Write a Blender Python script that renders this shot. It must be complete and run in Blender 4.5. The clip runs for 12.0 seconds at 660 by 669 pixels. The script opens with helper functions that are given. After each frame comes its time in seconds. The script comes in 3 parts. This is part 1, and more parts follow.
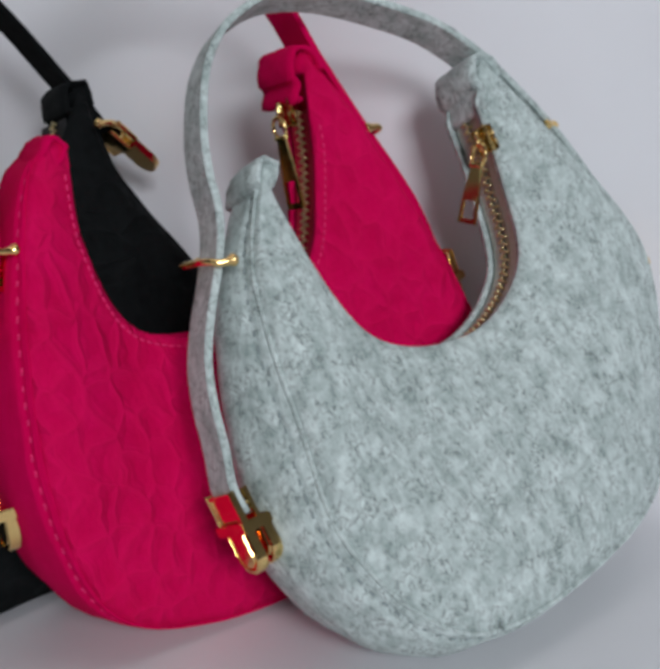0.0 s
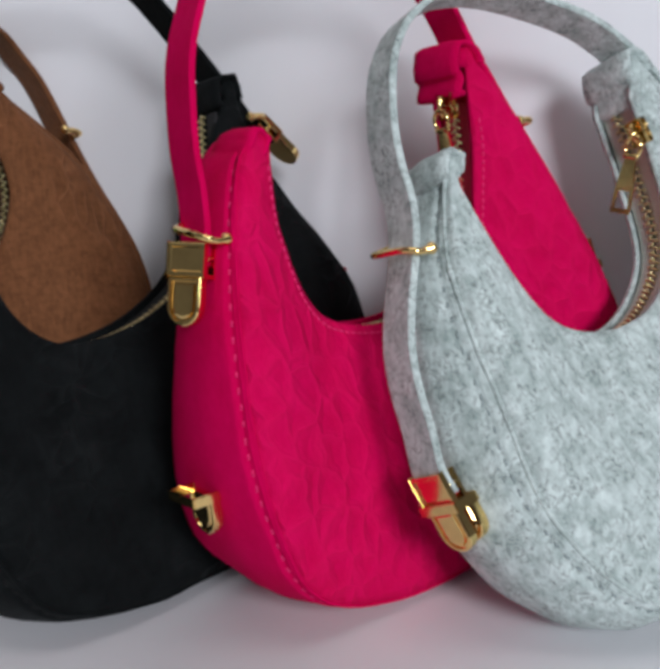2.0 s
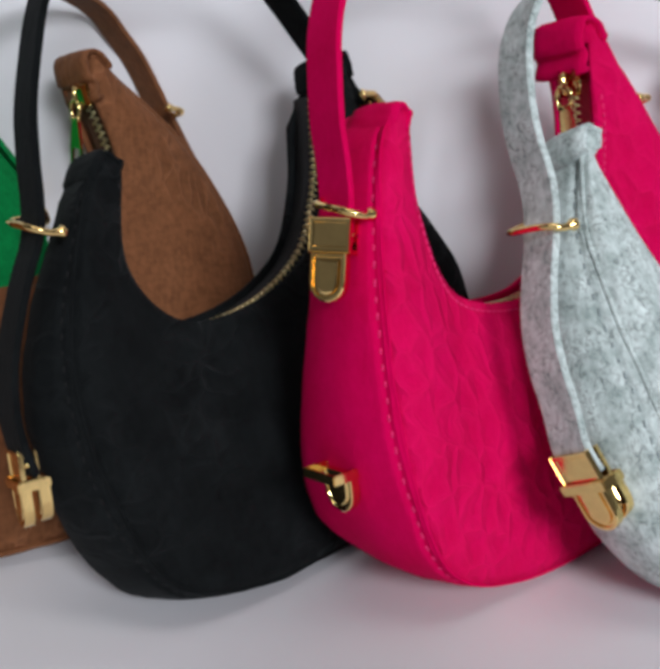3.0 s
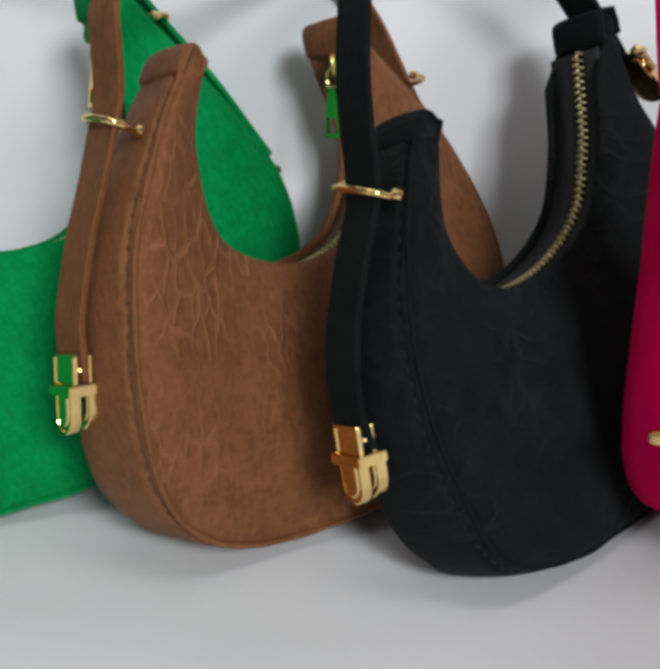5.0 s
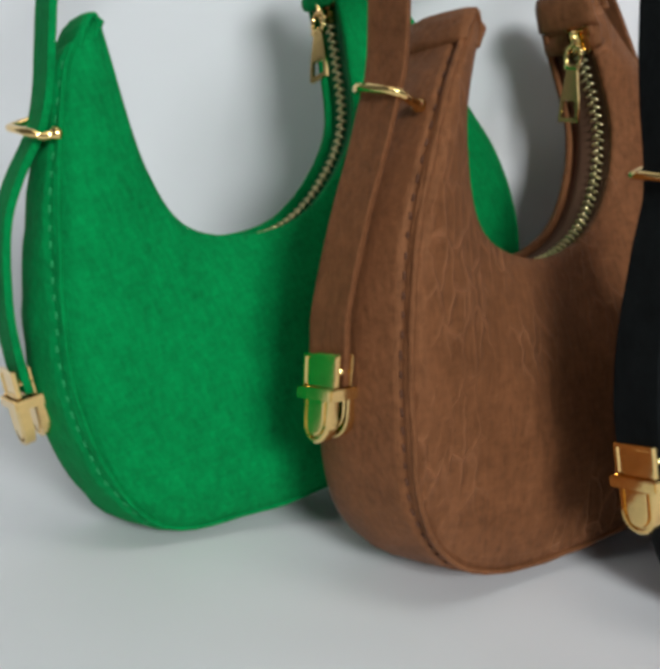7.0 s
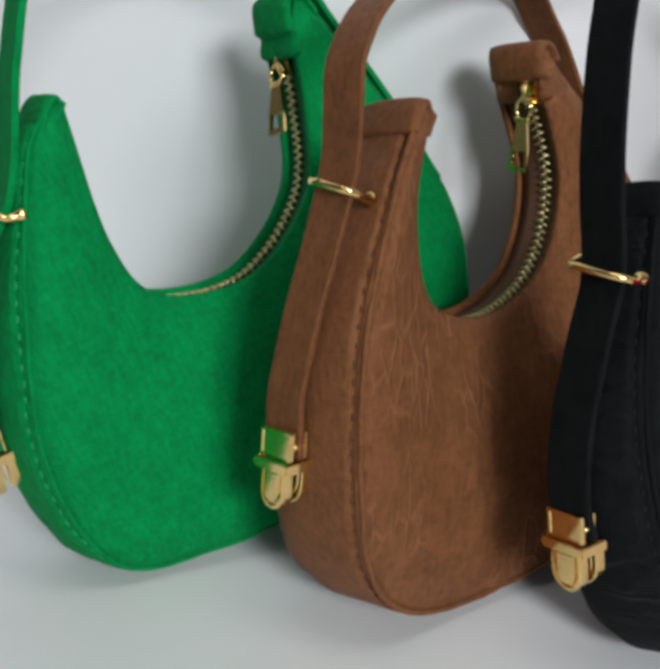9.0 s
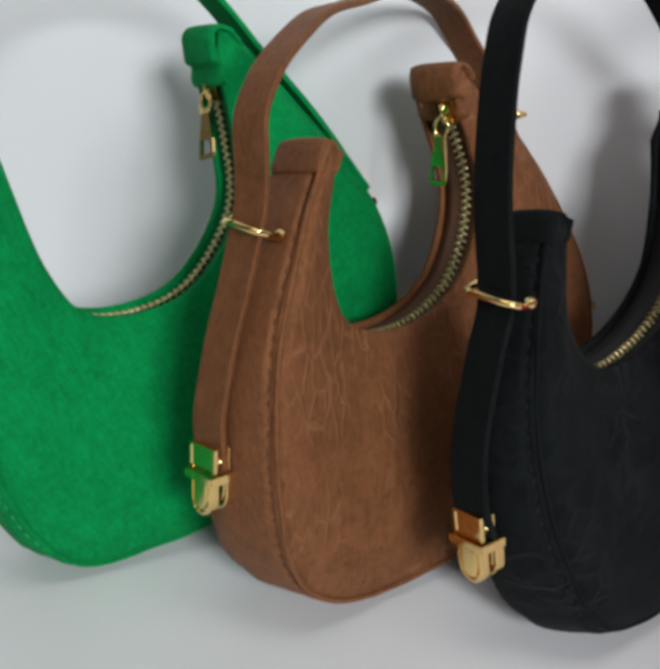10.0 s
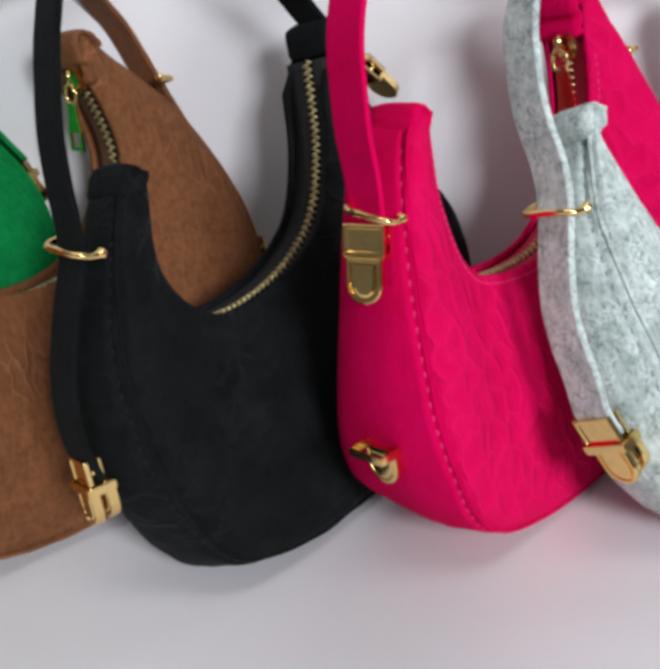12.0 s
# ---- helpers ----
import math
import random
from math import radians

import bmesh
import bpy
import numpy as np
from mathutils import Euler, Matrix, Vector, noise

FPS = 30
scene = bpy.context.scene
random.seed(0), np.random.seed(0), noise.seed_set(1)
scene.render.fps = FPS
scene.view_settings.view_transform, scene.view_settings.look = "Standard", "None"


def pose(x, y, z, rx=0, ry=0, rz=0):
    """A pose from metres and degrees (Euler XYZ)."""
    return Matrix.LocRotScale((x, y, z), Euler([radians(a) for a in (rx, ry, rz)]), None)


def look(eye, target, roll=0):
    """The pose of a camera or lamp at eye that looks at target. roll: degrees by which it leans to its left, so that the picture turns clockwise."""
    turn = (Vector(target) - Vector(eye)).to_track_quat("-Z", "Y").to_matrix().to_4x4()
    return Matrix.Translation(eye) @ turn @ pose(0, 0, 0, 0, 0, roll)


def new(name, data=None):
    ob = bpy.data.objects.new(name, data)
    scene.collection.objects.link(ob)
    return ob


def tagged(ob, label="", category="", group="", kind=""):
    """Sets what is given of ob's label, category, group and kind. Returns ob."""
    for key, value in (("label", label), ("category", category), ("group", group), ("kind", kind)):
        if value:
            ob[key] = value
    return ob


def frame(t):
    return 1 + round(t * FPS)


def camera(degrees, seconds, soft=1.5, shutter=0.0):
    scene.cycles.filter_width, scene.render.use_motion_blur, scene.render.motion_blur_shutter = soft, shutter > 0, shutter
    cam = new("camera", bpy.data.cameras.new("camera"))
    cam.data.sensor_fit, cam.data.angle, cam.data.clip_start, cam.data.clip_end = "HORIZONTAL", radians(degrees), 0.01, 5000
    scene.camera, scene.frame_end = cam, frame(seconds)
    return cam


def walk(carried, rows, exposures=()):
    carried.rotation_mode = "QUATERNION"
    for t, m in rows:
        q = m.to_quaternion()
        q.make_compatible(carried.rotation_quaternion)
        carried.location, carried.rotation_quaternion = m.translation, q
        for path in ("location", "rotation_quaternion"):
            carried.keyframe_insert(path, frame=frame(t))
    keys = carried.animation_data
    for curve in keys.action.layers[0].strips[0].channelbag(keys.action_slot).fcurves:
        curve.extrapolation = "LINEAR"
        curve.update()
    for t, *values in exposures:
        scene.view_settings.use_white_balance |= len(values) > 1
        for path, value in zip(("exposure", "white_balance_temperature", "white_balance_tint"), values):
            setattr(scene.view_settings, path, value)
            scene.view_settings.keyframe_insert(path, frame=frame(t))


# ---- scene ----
cam = camera(38.0, 12.0, soft=4.6)
METRES, EYE, TILT, LEAN, TURN = 0.62, 0.22, -12.0, 0.0, 0.0
ROWS = [
    (0.0, 0.0, 0.0, 0.0, -0.0, 0.0, 0.0),
    (0.5, -0.0306, -0.0064, -0.0016, -0.37, -0.01, 0.12),
    (1.0, -0.0593, -0.0134, -0.0022, -0.71, 0.0, 0.5),
    (1.5, -0.0965, -0.0146, -0.0032, -1.26, -0.18, 0.66),
    (2.0, -0.139, -0.0166, -0.0056, -1.59, -0.26, 0.37),
    (2.5, -0.1784, -0.0155, -0.0089, -1.34, -0.46, 0.07),
    (3.0, -0.2189, -0.0104, -0.0132, -0.94, -0.88, 0.18),
    (5.0, -0.4163, 0.0152, -0.0288, 0.18, -1.1, 2.06),
    (5.5, -0.4713, 0.0283, -0.0226, 0.75, -1.08, 1.45),
    (6.0, -0.511, 0.0528, -0.0244, 1.59, -1.49, 0.92),
    (6.5, -0.539, 0.0724, -0.0282, 2.33, -1.44, 0.44),
    (7.0, -0.5558, 0.078, -0.0244, 2.19, -1.3, 0.15),
    (9.0, -0.5512, 0.0521, 0.0705, -0.06, -6.47, -0.39),
    (9.5, -0.5341, 0.0271, 0.1012, -0.07, -8.31, 0.06),
    (10.0, -0.5018, 0.0079, 0.1241, -0.41, -9.71, 0.7),
    (10.5, -0.4604, -0.0138, 0.1303, -1.19, -10.71, 1.32),
    (11.0, -0.3984, -0.0224, 0.121, -2.58, -11.17, 2.31),
    (11.5, -0.3426, -0.0372, 0.1068, -3.99, -10.75, 3.21),
    (12.0, -0.2846, -0.0358, 0.093, -5.52, -10.66, 4.54),
]
walk(cam, [(t, pose(0, 0, EYE, TILT, LEAN, TURN) @ pose(METRES * x, METRES * y, METRES * z, 90 + pitch, roll, yaw)) for t, x, y, z, yaw, pitch, roll in ROWS],
     exposures=[(0, -0.68, 6250, 11), (1.5, -0.46, 6250, 12), (3, -0.16, 6300, 13), (5, 0.04, 6400, 6), (7, 0.05, 6450, 5), (9.5, 0.02, 6450, 6), (11, 0.14, 6400, 9), (12, 0.10, 6380, 12)])

# ---- light ----
world = bpy.data.worlds.new("room_air")
world.use_nodes = True
world.node_tree.nodes["Background"].inputs[0].default_value = (0.75, 0.8, 0.9, 1)
world.node_tree.nodes["Background"].inputs[1].default_value = 0.3
scene.world = world


def area(name, eye, target, size_x, size_y, watts, colour):
    data = bpy.data.lights.new(name, "AREA")
    data.shape, data.size, data.size_y = "RECTANGLE", size_x, size_y
    data.energy, data.color = watts, colour
    ob = new(name, data)
    ob.matrix_world = look(eye, target)
    return ob


# daylight through the window behind the camera, an added fill, and the ceiling lamp
area("daylight_and_fill", (0.86, -2.26, 1.24), (-0.2, 0.4, 0.1), 0.90, 0.70, 77, (0.95, 0.97, 1.0))
# weak fill added from the left to brighten the gussets, no known source
area("daylight_and_fill", (-1.15, -2.26, 1.16), (-0.2, 0.4, 0.1), 0.80, 0.72, 2.5, (0.95, 0.97, 1.0))
area("ceiling_lamp_light", (-0.2, 0.0, 1.66), (-0.2, 0.0, 0.0), 1.1, 0.5, 4.6, (1.0, 0.98, 0.95))


# ---- materials ----
def tree(name):
    mat = bpy.data.materials.new(name)
    mat.use_nodes = True
    nodes, links = mat.node_tree.nodes, mat.node_tree.links
    return mat, nodes, links, nodes["Principled BSDF"]


def noise_node(nodes, links, scale, detail=4.0, rough=0.6, stretch=(1, 1, 1), turn=(0, 0, 0), kind="Object"):
    co = nodes.new("ShaderNodeTexCoord")
    mp = nodes.new("ShaderNodeMapping")
    mp.inputs["Scale"].default_value = stretch
    mp.inputs["Rotation"].default_value = turn
    tx = nodes.new("ShaderNodeTexNoise")
    tx.inputs["Scale"].default_value, tx.inputs["Detail"].default_value, tx.inputs["Roughness"].default_value = scale, detail, rough
    links.new(co.outputs[kind], mp.inputs["Vector"])
    links.new(mp.outputs["Vector"], tx.inputs["Vector"])
    return tx


def ramp(nodes, links, source, stops):
    rp = nodes.new("ShaderNodeValToRGB")
    els = rp.color_ramp.elements
    while len(els) < len(stops):
        els.new(0.5)
    for el, (pos, col) in zip(els, stops):
        el.position, el.color = pos, (*col, 1)
    links.new(source, rp.inputs["Fac"])
    return rp


def mix(nodes, links, kind, fac, a, b):
    mx = nodes.new("ShaderNodeMix")
    mx.data_type, mx.blend_type = "RGBA", kind
    if isinstance(fac, float):
        mx.inputs[0].default_value = fac
    else:
        links.new(fac, mx.inputs[0])
    links.new(a, mx.inputs[6])
    links.new(b, mx.inputs[7])
    return mx


def calc(nodes, links, kind, a, b=None):
    m = nodes.new("ShaderNodeMath")
    m.operation = kind
    for k, v in enumerate((a, b)):
        if isinstance(v, (int, float)):
            m.inputs[k].default_value = v
        elif v is not None:
            links.new(v, m.inputs[k])
    return m.outputs[0]


def cell_edges(nodes, links, scale, stretch, turn, bend):
    """Distance to the borders of uneven cells, bent by a soft noise."""
    co = nodes.new("ShaderNodeTexCoord")
    warp = noise_node(nodes, links, scale * 0.9, 1.0, 0.4)
    shift = nodes.new("ShaderNodeVectorMath")
    shift.operation = "SUBTRACT"
    shift.inputs[1].default_value = (0.5, 0.5, 0.5)
    links.new(warp.outputs["Color"], shift.inputs[0])
    size = nodes.new("ShaderNodeVectorMath")
    size.operation = "SCALE"
    size.inputs["Scale"].default_value = bend
    links.new(shift.outputs[0], size.inputs[0])
    moved = nodes.new("ShaderNodeVectorMath")
    links.new(co.outputs["Object"], moved.inputs[0])
    links.new(size.outputs[0], moved.inputs[1])
    mp = nodes.new("ShaderNodeMapping")
    mp.inputs["Scale"].default_value = stretch
    mp.inputs["Rotation"].default_value = turn
    links.new(moved.outputs[0], mp.inputs["Vector"])
    vo = nodes.new("ShaderNodeTexVoronoi")
    vo.feature = "DISTANCE_TO_EDGE"
    vo.inputs["Scale"].default_value = scale
    links.new(mp.outputs["Vector"], vo.inputs["Vector"])
    return vo.outputs["Distance"]


def cloth(name, dark, light, fleck=0.0, crease=0.0, rough=0.9, sheen=0.3, fibre=520, cell=90.0, blotch=38.0, spec=0.2, hair=0.5, bend=0.006, wide=0.16, tall=0.6, patchy=(0.42, 0.56), patch_size=17.0, pale_by=1.35, gloss=(1, 1, 1), relief=0.0013, pale_mix=0.2, fuzz=0.0009):
    """Pressed felt: cloudy tone, short fibres, optional flecks and soft creases."""
    mat, nodes, links, bsdf = tree(name)
    cloud = noise_node(nodes, links, blotch, 5, 0.65)
    hair_a = noise_node(nodes, links, fibre, 4, 0.7, (1.0, 1.0, 0.32), (0, 0.6, 0))
    hair_b = noise_node(nodes, links, fibre, 4, 0.7, (0.35, 1.0, 1.0), (0, 0.4, 0.3))
    both = mix(nodes, links, "MIX", 0.42, hair_a.outputs["Fac"], hair_b.outputs["Fac"])
    tone = mix(nodes, links, "MIX", hair, cloud.outputs["Fac"], both.outputs[2])
    mid = tuple((a + b) / 2 for a, b in zip(dark, light))
    span = 0.135 if fleck else 0.2
    col = ramp(nodes, links, tone.outputs[2], [(0.5 - span, dark), (0.5, mid), (0.5 + span, light)])
    out = col.outputs["Color"]
    if fleck:
        fl = noise_node(nodes, links, 420, 4, 0.65, (1.0, 1.0, 0.7), (0, 0.9, 0))
        fr = ramp(nodes, links, fl.outputs["Fac"], [(0.33, (1 - 0.6 * fleck,) * 3), (0.48, (1, 1, 1))])
        out = mix(nodes, links, "MULTIPLY", 1.0, out, fr.outputs["Color"]).outputs[2]
        # curly dark fibres pressed into the felt
        curl = noise_node(nodes, links, 300, 1.5, 0.5, (1.0, 1.0, 0.75), (0, 0.7, 0))
        curl.inputs["Distortion"].default_value = 0.8
        line = calc(nodes, links, "ABSOLUTE", calc(nodes, links, "SUBTRACT", curl.outputs["Fac"], 0.5))
        lr = ramp(nodes, links, line, [(0.0, (1 - fleck,) * 3), (0.016, (1 - 0.6 * fleck,) * 3), (0.04, (1, 1, 1))])
        some = noise_node(nodes, links, 120, 2, 0.5)
        sr = ramp(nodes, links, some.outputs["Fac"], [(0.42, (0, 0, 0)), (0.56, (1, 1, 1))])
        out = mix(nodes, links, "MULTIPLY", sr.outputs["Color"], out, lr.outputs["Color"]).outputs[2]
    bsdf.inputs["Roughness"].default_value = rough
    bsdf.inputs["Specular IOR Level"].default_value = spec
    bsdf.inputs["Specular Tint"].default_value = (*gloss, 1)
    bsdf.inputs["Sheen Weight"].default_value = sheen
    bsdf.inputs["Sheen Roughness"].default_value = 0.5
    bsdf.inputs["Sheen Tint"].default_value = (*[min(1, c * 1.6 + 0.05) for c in light], 1)
    b1 = nodes.new("ShaderNodeBump")
    b1.inputs["Strength"].default_value, b1.inputs["Distance"].default_value = min(1.0, hair + 0.2), fuzz
    links.new(both.outputs[2], b1.inputs["Height"])
    normal = b1.outputs["Normal"]
    if crease:
        dist = cell_edges(nodes, links, cell, (1.0, 0.15, tall), (0, 0.25, 0), bend)
        edge = ramp(nodes, links, dist, [(0.0, (1, 1, 1)), (wide * 0.45, (0.45, 0.45, 0.45)), (wide, (0, 0, 0))])
        edge.color_ramp.interpolation = "EASE"
        patch = noise_node(nodes, links, patch_size, 2, 0.5)
        pr = ramp(nodes, links, patch.outputs["Fac"], [(patchy[0], (0, 0, 0)), (patchy[1], (1, 1, 1))])
        masked = calc(nodes, links, "MULTIPLY", edge.outputs["Color"], pr.outputs["Color"])
        # light caught by the crease ridges, put into the colour as a paler tone
        ridge_light = calc(nodes, links, "MULTIPLY", masked, pale_mix)
        pale = nodes.new("ShaderNodeRGB")
        pale.outputs[0].default_value = (*[min(1, c * pale_by + 0.012) for c in light], 1)
        out = mix(nodes, links, "MIX", ridge_light, out, pale.outputs[0]).outputs[2]
        b2 = nodes.new("ShaderNodeBump")
        b2.inputs["Strength"].default_value, b2.inputs["Distance"].default_value = min(1.0, 1.2 * crease), relief
        links.new(masked, b2.inputs["Height"])
        links.new(normal, b2.inputs["Normal"])
        normal = b2.outputs["Normal"]
    links.new(out, bsdf.inputs["Base Color"])
    links.new(normal, bsdf.inputs["Normal"])
    return mat


def plain(name, colour, rough=0.7, metal=0.0, grain=60.0, vary=0.08, bump=0.1):
    mat, nodes, links, bsdf = tree(name)
    tx = noise_node(nodes, links, grain, 4, 0.6)
    lo, hi = [tuple(max(0, min(1, c * k)) for c in colour) for k in (1 - vary, 1 + vary)]
    col = ramp(nodes, links, tx.outputs["Fac"], [(0.35, lo), (0.65, hi)])
    links.new(col.outputs["Color"], bsdf.inputs["Base Color"])
    bsdf.inputs["Roughness"].default_value, bsdf.inputs["Metallic"].default_value = rough, metal
    if bump:
        bp = nodes.new("ShaderNodeBump")
        bp.inputs["Strength"].default_value, bp.inputs["Distance"].default_value = bump, 0.0004
        links.new(tx.outputs["Fac"], bp.inputs["Height"])
        links.new(bp.outputs["Normal"], bsdf.inputs["Normal"])
    return mat


FELT = {
    "green": cloth("green_felt", (0.001, 0.105, 0.025), (0.004, 0.30, 0.073), sheen=0.1, spec=0.12, blotch=80.0, hair=0.7, fibre=480),
    "brown": cloth("brown_felt", (0.064, 0.0235, 0.0090), (0.240, 0.0940, 0.0395), sheen=0.1, spec=0.4, rough=0.62, gloss=(1.0, 0.58, 0.34), blotch=60.0, hair=0.74, fibre=430),
    "black": cloth("black_felt", (0.0011, 0.0014, 0.0015), (0.0086, 0.0106, 0.0110), sheen=0.35, spec=0.07, rough=0.8, blotch=55.0, hair=0.6, fibre=360),
    "pink": cloth("pink_felt", (0.54, 0.0, 0.054), (0.72, 0.001, 0.104), sheen=0.0, spec=0.05),
    "grey": cloth("grey_felt", (0.29, 0.360, 0.340), (0.72, 0.81, 0.785), fleck=0.58, sheen=0.1, fibre=380, blotch=95.0),
}
FACE = dict(FELT)
FACE["brown"] = cloth("brown_creased_felt", (0.064, 0.0235, 0.0090), (0.240, 0.0940, 0.0395), crease=0.9, sheen=0.1, cell=135.0, spec=0.3, rough=0.62, gloss=(1.0, 0.58, 0.34), blotch=60.0, hair=0.74, fibre=430, bend=0.0062, wide=0.14, tall=0.40, patchy=(0.48, 0.62), patch_size=24.0, pale_by=1.3, relief=0.0009, pale_mix=0.42)
FACE["pink"] = cloth("pink_creased_felt", (0.54, 0.0, 0.054), (0.72, 0.001, 0.104), crease=1.0, sheen=0.0, cell=98.0, spec=0.08, bend=0.009, wide=0.34, tall=0.66, patchy=(0.30, 0.46), patch_size=20.0, pale_by=1.25, relief=0.0011, pale_mix=0.16)
FACE["black"] = cloth("black_creased_felt", (0.0011, 0.0014, 0.0015), (0.0086, 0.0106, 0.0110), crease=0.7, sheen=0.35, spec=0.07, rough=0.8, blotch=55.0, hair=0.6, fibre=360, cell=60.0, bend=0.02, wide=0.2, tall=1.6, patchy=(0.46, 0.64), patch_size=16.0, pale_by=1.1, relief=0.0018)
TAPE = {
    "green": plain("green_zip_tape", (0.004, 0.13, 0.04), 0.85, grain=900),
    "brown": plain("brown_zip_tape", (0.105, 0.046, 0.023), 0.85, grain=900),
    "black": plain("black_zip_tape", (0.012, 0.012, 0.013), 0.85, grain=900),
    "pink": plain("rose_zip_tape", (0.62, 0.03, 0.09), 0.85, grain=900),
    "grey": plain("cream_zip_tape", (0.55, 0.54, 0.48), 0.85, grain=900),
}
THREAD = {
    "green": plain("green_thread", (0.015, 0.32, 0.10), 0.8),
    "brown": plain("brown_thread", (0.105, 0.040, 0.018), 0.8),
    "black": plain("black_thread", (0.0022, 0.0024, 0.0026), 0.95),
    "pink": plain("pink_thread", (0.80, 0.020, 0.17), 0.8),
    # stitches coloured darker than the felt, adding painted shade to the seam groove
    "grey": plain("grey_thread", (0.27, 0.32, 0.32), 0.8),
}
GOLD = plain("polished_gold_metal", (0.90, 0.64, 0.26), 0.10, 1.0, 300, 0.05, 0.03)
TOOTH = plain("brass_zip_teeth", (0.80, 0.68, 0.36), 0.3, 1.0, 300, 0.1, 0.0)
SHEET = plain("white_backdrop_paper", (0.78, 0.78, 0.80), 0.75, 0.0, 9.0, 0.012, 0.02)
PAINT = plain("grey_wall_paint", (0.19, 0.19, 0.187), 0.8, 0.0, 14.0, 0.03, 0.1)
PLANK = plain("brown_table_wood", (0.16, 0.11, 0.075), 0.55, 0.0, 30.0, 0.15, 0.1)


# ---- mesh helpers ----
def part(name, bm, material, parent=None, label="", smooth=True):
    mesh = bpy.data.meshes.new(name)
    bmesh.ops.recalc_face_normals(bm, faces=bm.faces)
    bm.to_mesh(mesh)
    bm.free()
    mesh.materials.append(material)
    for poly in mesh.polygons:
        poly.use_smooth = smooth
    ob = new(name, mesh)
    ob.parent = parent
    if label:
        ob["label"] = label
    return ob


def sheet_of(bm, rows, closed=False, caps=False):
    """Quads over rows of points; closed joins each row's end to its start."""
    vs = [[bm.verts.new(p) for p in row] for row in rows]
    n = len(rows[0])
    for a, b in zip(vs, vs[1:]):
        for j in range(n if closed else n - 1):
            k = (j + 1) % n
            bm.faces.new((a[j], a[k], b[k], b[j]))
    if caps:
        bm.faces.new(vs[0])
        bm.faces.new(vs[-1])
    return vs


def block(bm, centre, axes, size, bevel=0.0):
    """A box with its three half-axes given, edges bevelled."""
    c = Vector(centre)
    made = bmesh.ops.create_cube(bm, size=1.0)["verts"]
    for v in made:
        v.co = c + axes[0] * (v.co.x * size[0]) + axes[1] * (v.co.y * size[1]) + axes[2] * (v.co.z * size[2])
    if bevel:
        edges = list({e for v in made for e in v.link_edges})
        bmesh.ops.bevel(bm, geom=edges, offset=bevel, segments=2, affect="EDGES", profile=0.6)


def tube(bm, path, radius, sides=8, closed=False):
    n = len(path)
    rows = []
    prev = None
    for i, p in enumerate(path):
        a = path[(i - 1) % n] if closed or i else path[0]
        b = path[(i + 1) % n] if closed or i < n - 1 else path[-1]
        t = (b - a).normalized()
        if prev is None:
            prev = t.orthogonal()
        u = (prev - t * prev.dot(t)).normalized()
        prev = u
        w = t.cross(u)
        r = radius[i] if isinstance(radius, list) else radius
        rows.append([p + (u * math.cos(k * math.tau / sides) + w * math.sin(k * math.tau / sides)) * r for k in range(sides)])
    if closed:
        rows.append(rows[0])
    sheet_of(bm, rows, closed=True, caps=not closed)
    if closed:
        bmesh.ops.remove_doubles(bm, verts=bm.verts, dist=1e-6)


def spline(points, steps=12):
    """Catmull-Rom through the points."""
    pts = [Vector(p) for p in points]
    pts = [pts[0] * 2 - pts[1]] + pts + [pts[-1] * 2 - pts[-2]]
    out = []
    for a, b, c, d in zip(pts, pts[1:], pts[2:], pts[3:]):
        for k in range(steps):
            t = k / steps
            out.append(0.5 * (2 * b + (c - a) * t + (2 * a - 5 * b + 4 * c - d) * t * t + (3 * b - a - 3 * c + d) * t ** 3))
    out.append(pts[-2])
    return out


def even(line, n):
    """The polyline resampled at n even steps of its length."""
    cum = [0.0]
    for a, b in zip(line, line[1:]):
        cum.append(cum[-1] + (b - a).length)
    out, j = [], 0
    for i in range(n):
        s = cum[-1] * i / (n - 1)
        while j < len(line) - 2 and cum[j + 1] < s:
            j += 1
        f = (s - cum[j]) / max(1e-9, cum[j + 1] - cum[j])
        out.append(line[j].lerp(line[j + 1], min(1, f)))
    return out


# ---- the setting ----
DIPS = [(-0.9, 0.024), (-0.48, 0.029), (-0.41, 0.029), (-0.29, 0.0145), (-0.18, 0.0005), (-0.065, 0.0155), (0.04, 0.0185), (0.15, 0.02), (0.9, 0.02)]


WALLS = [(-0.9, 0.60), (-0.42, 0.552), (-0.29, 0.540), (-0.19, 0.549), (-0.08, 0.534), (0.05, 0.506), (0.15, 0.515), (0.9, 0.42)]
COVE = 0.05


def smooth_of(stops, x):
    for (xa, za), (xb, zb) in zip(stops, stops[1:]):
        if x <= xb:
            f = (x - xa) / (xb - xa)
            f = f * f * (3 - 2 * f)
            return za + (zb - za) * f
    return stops[-1][1]


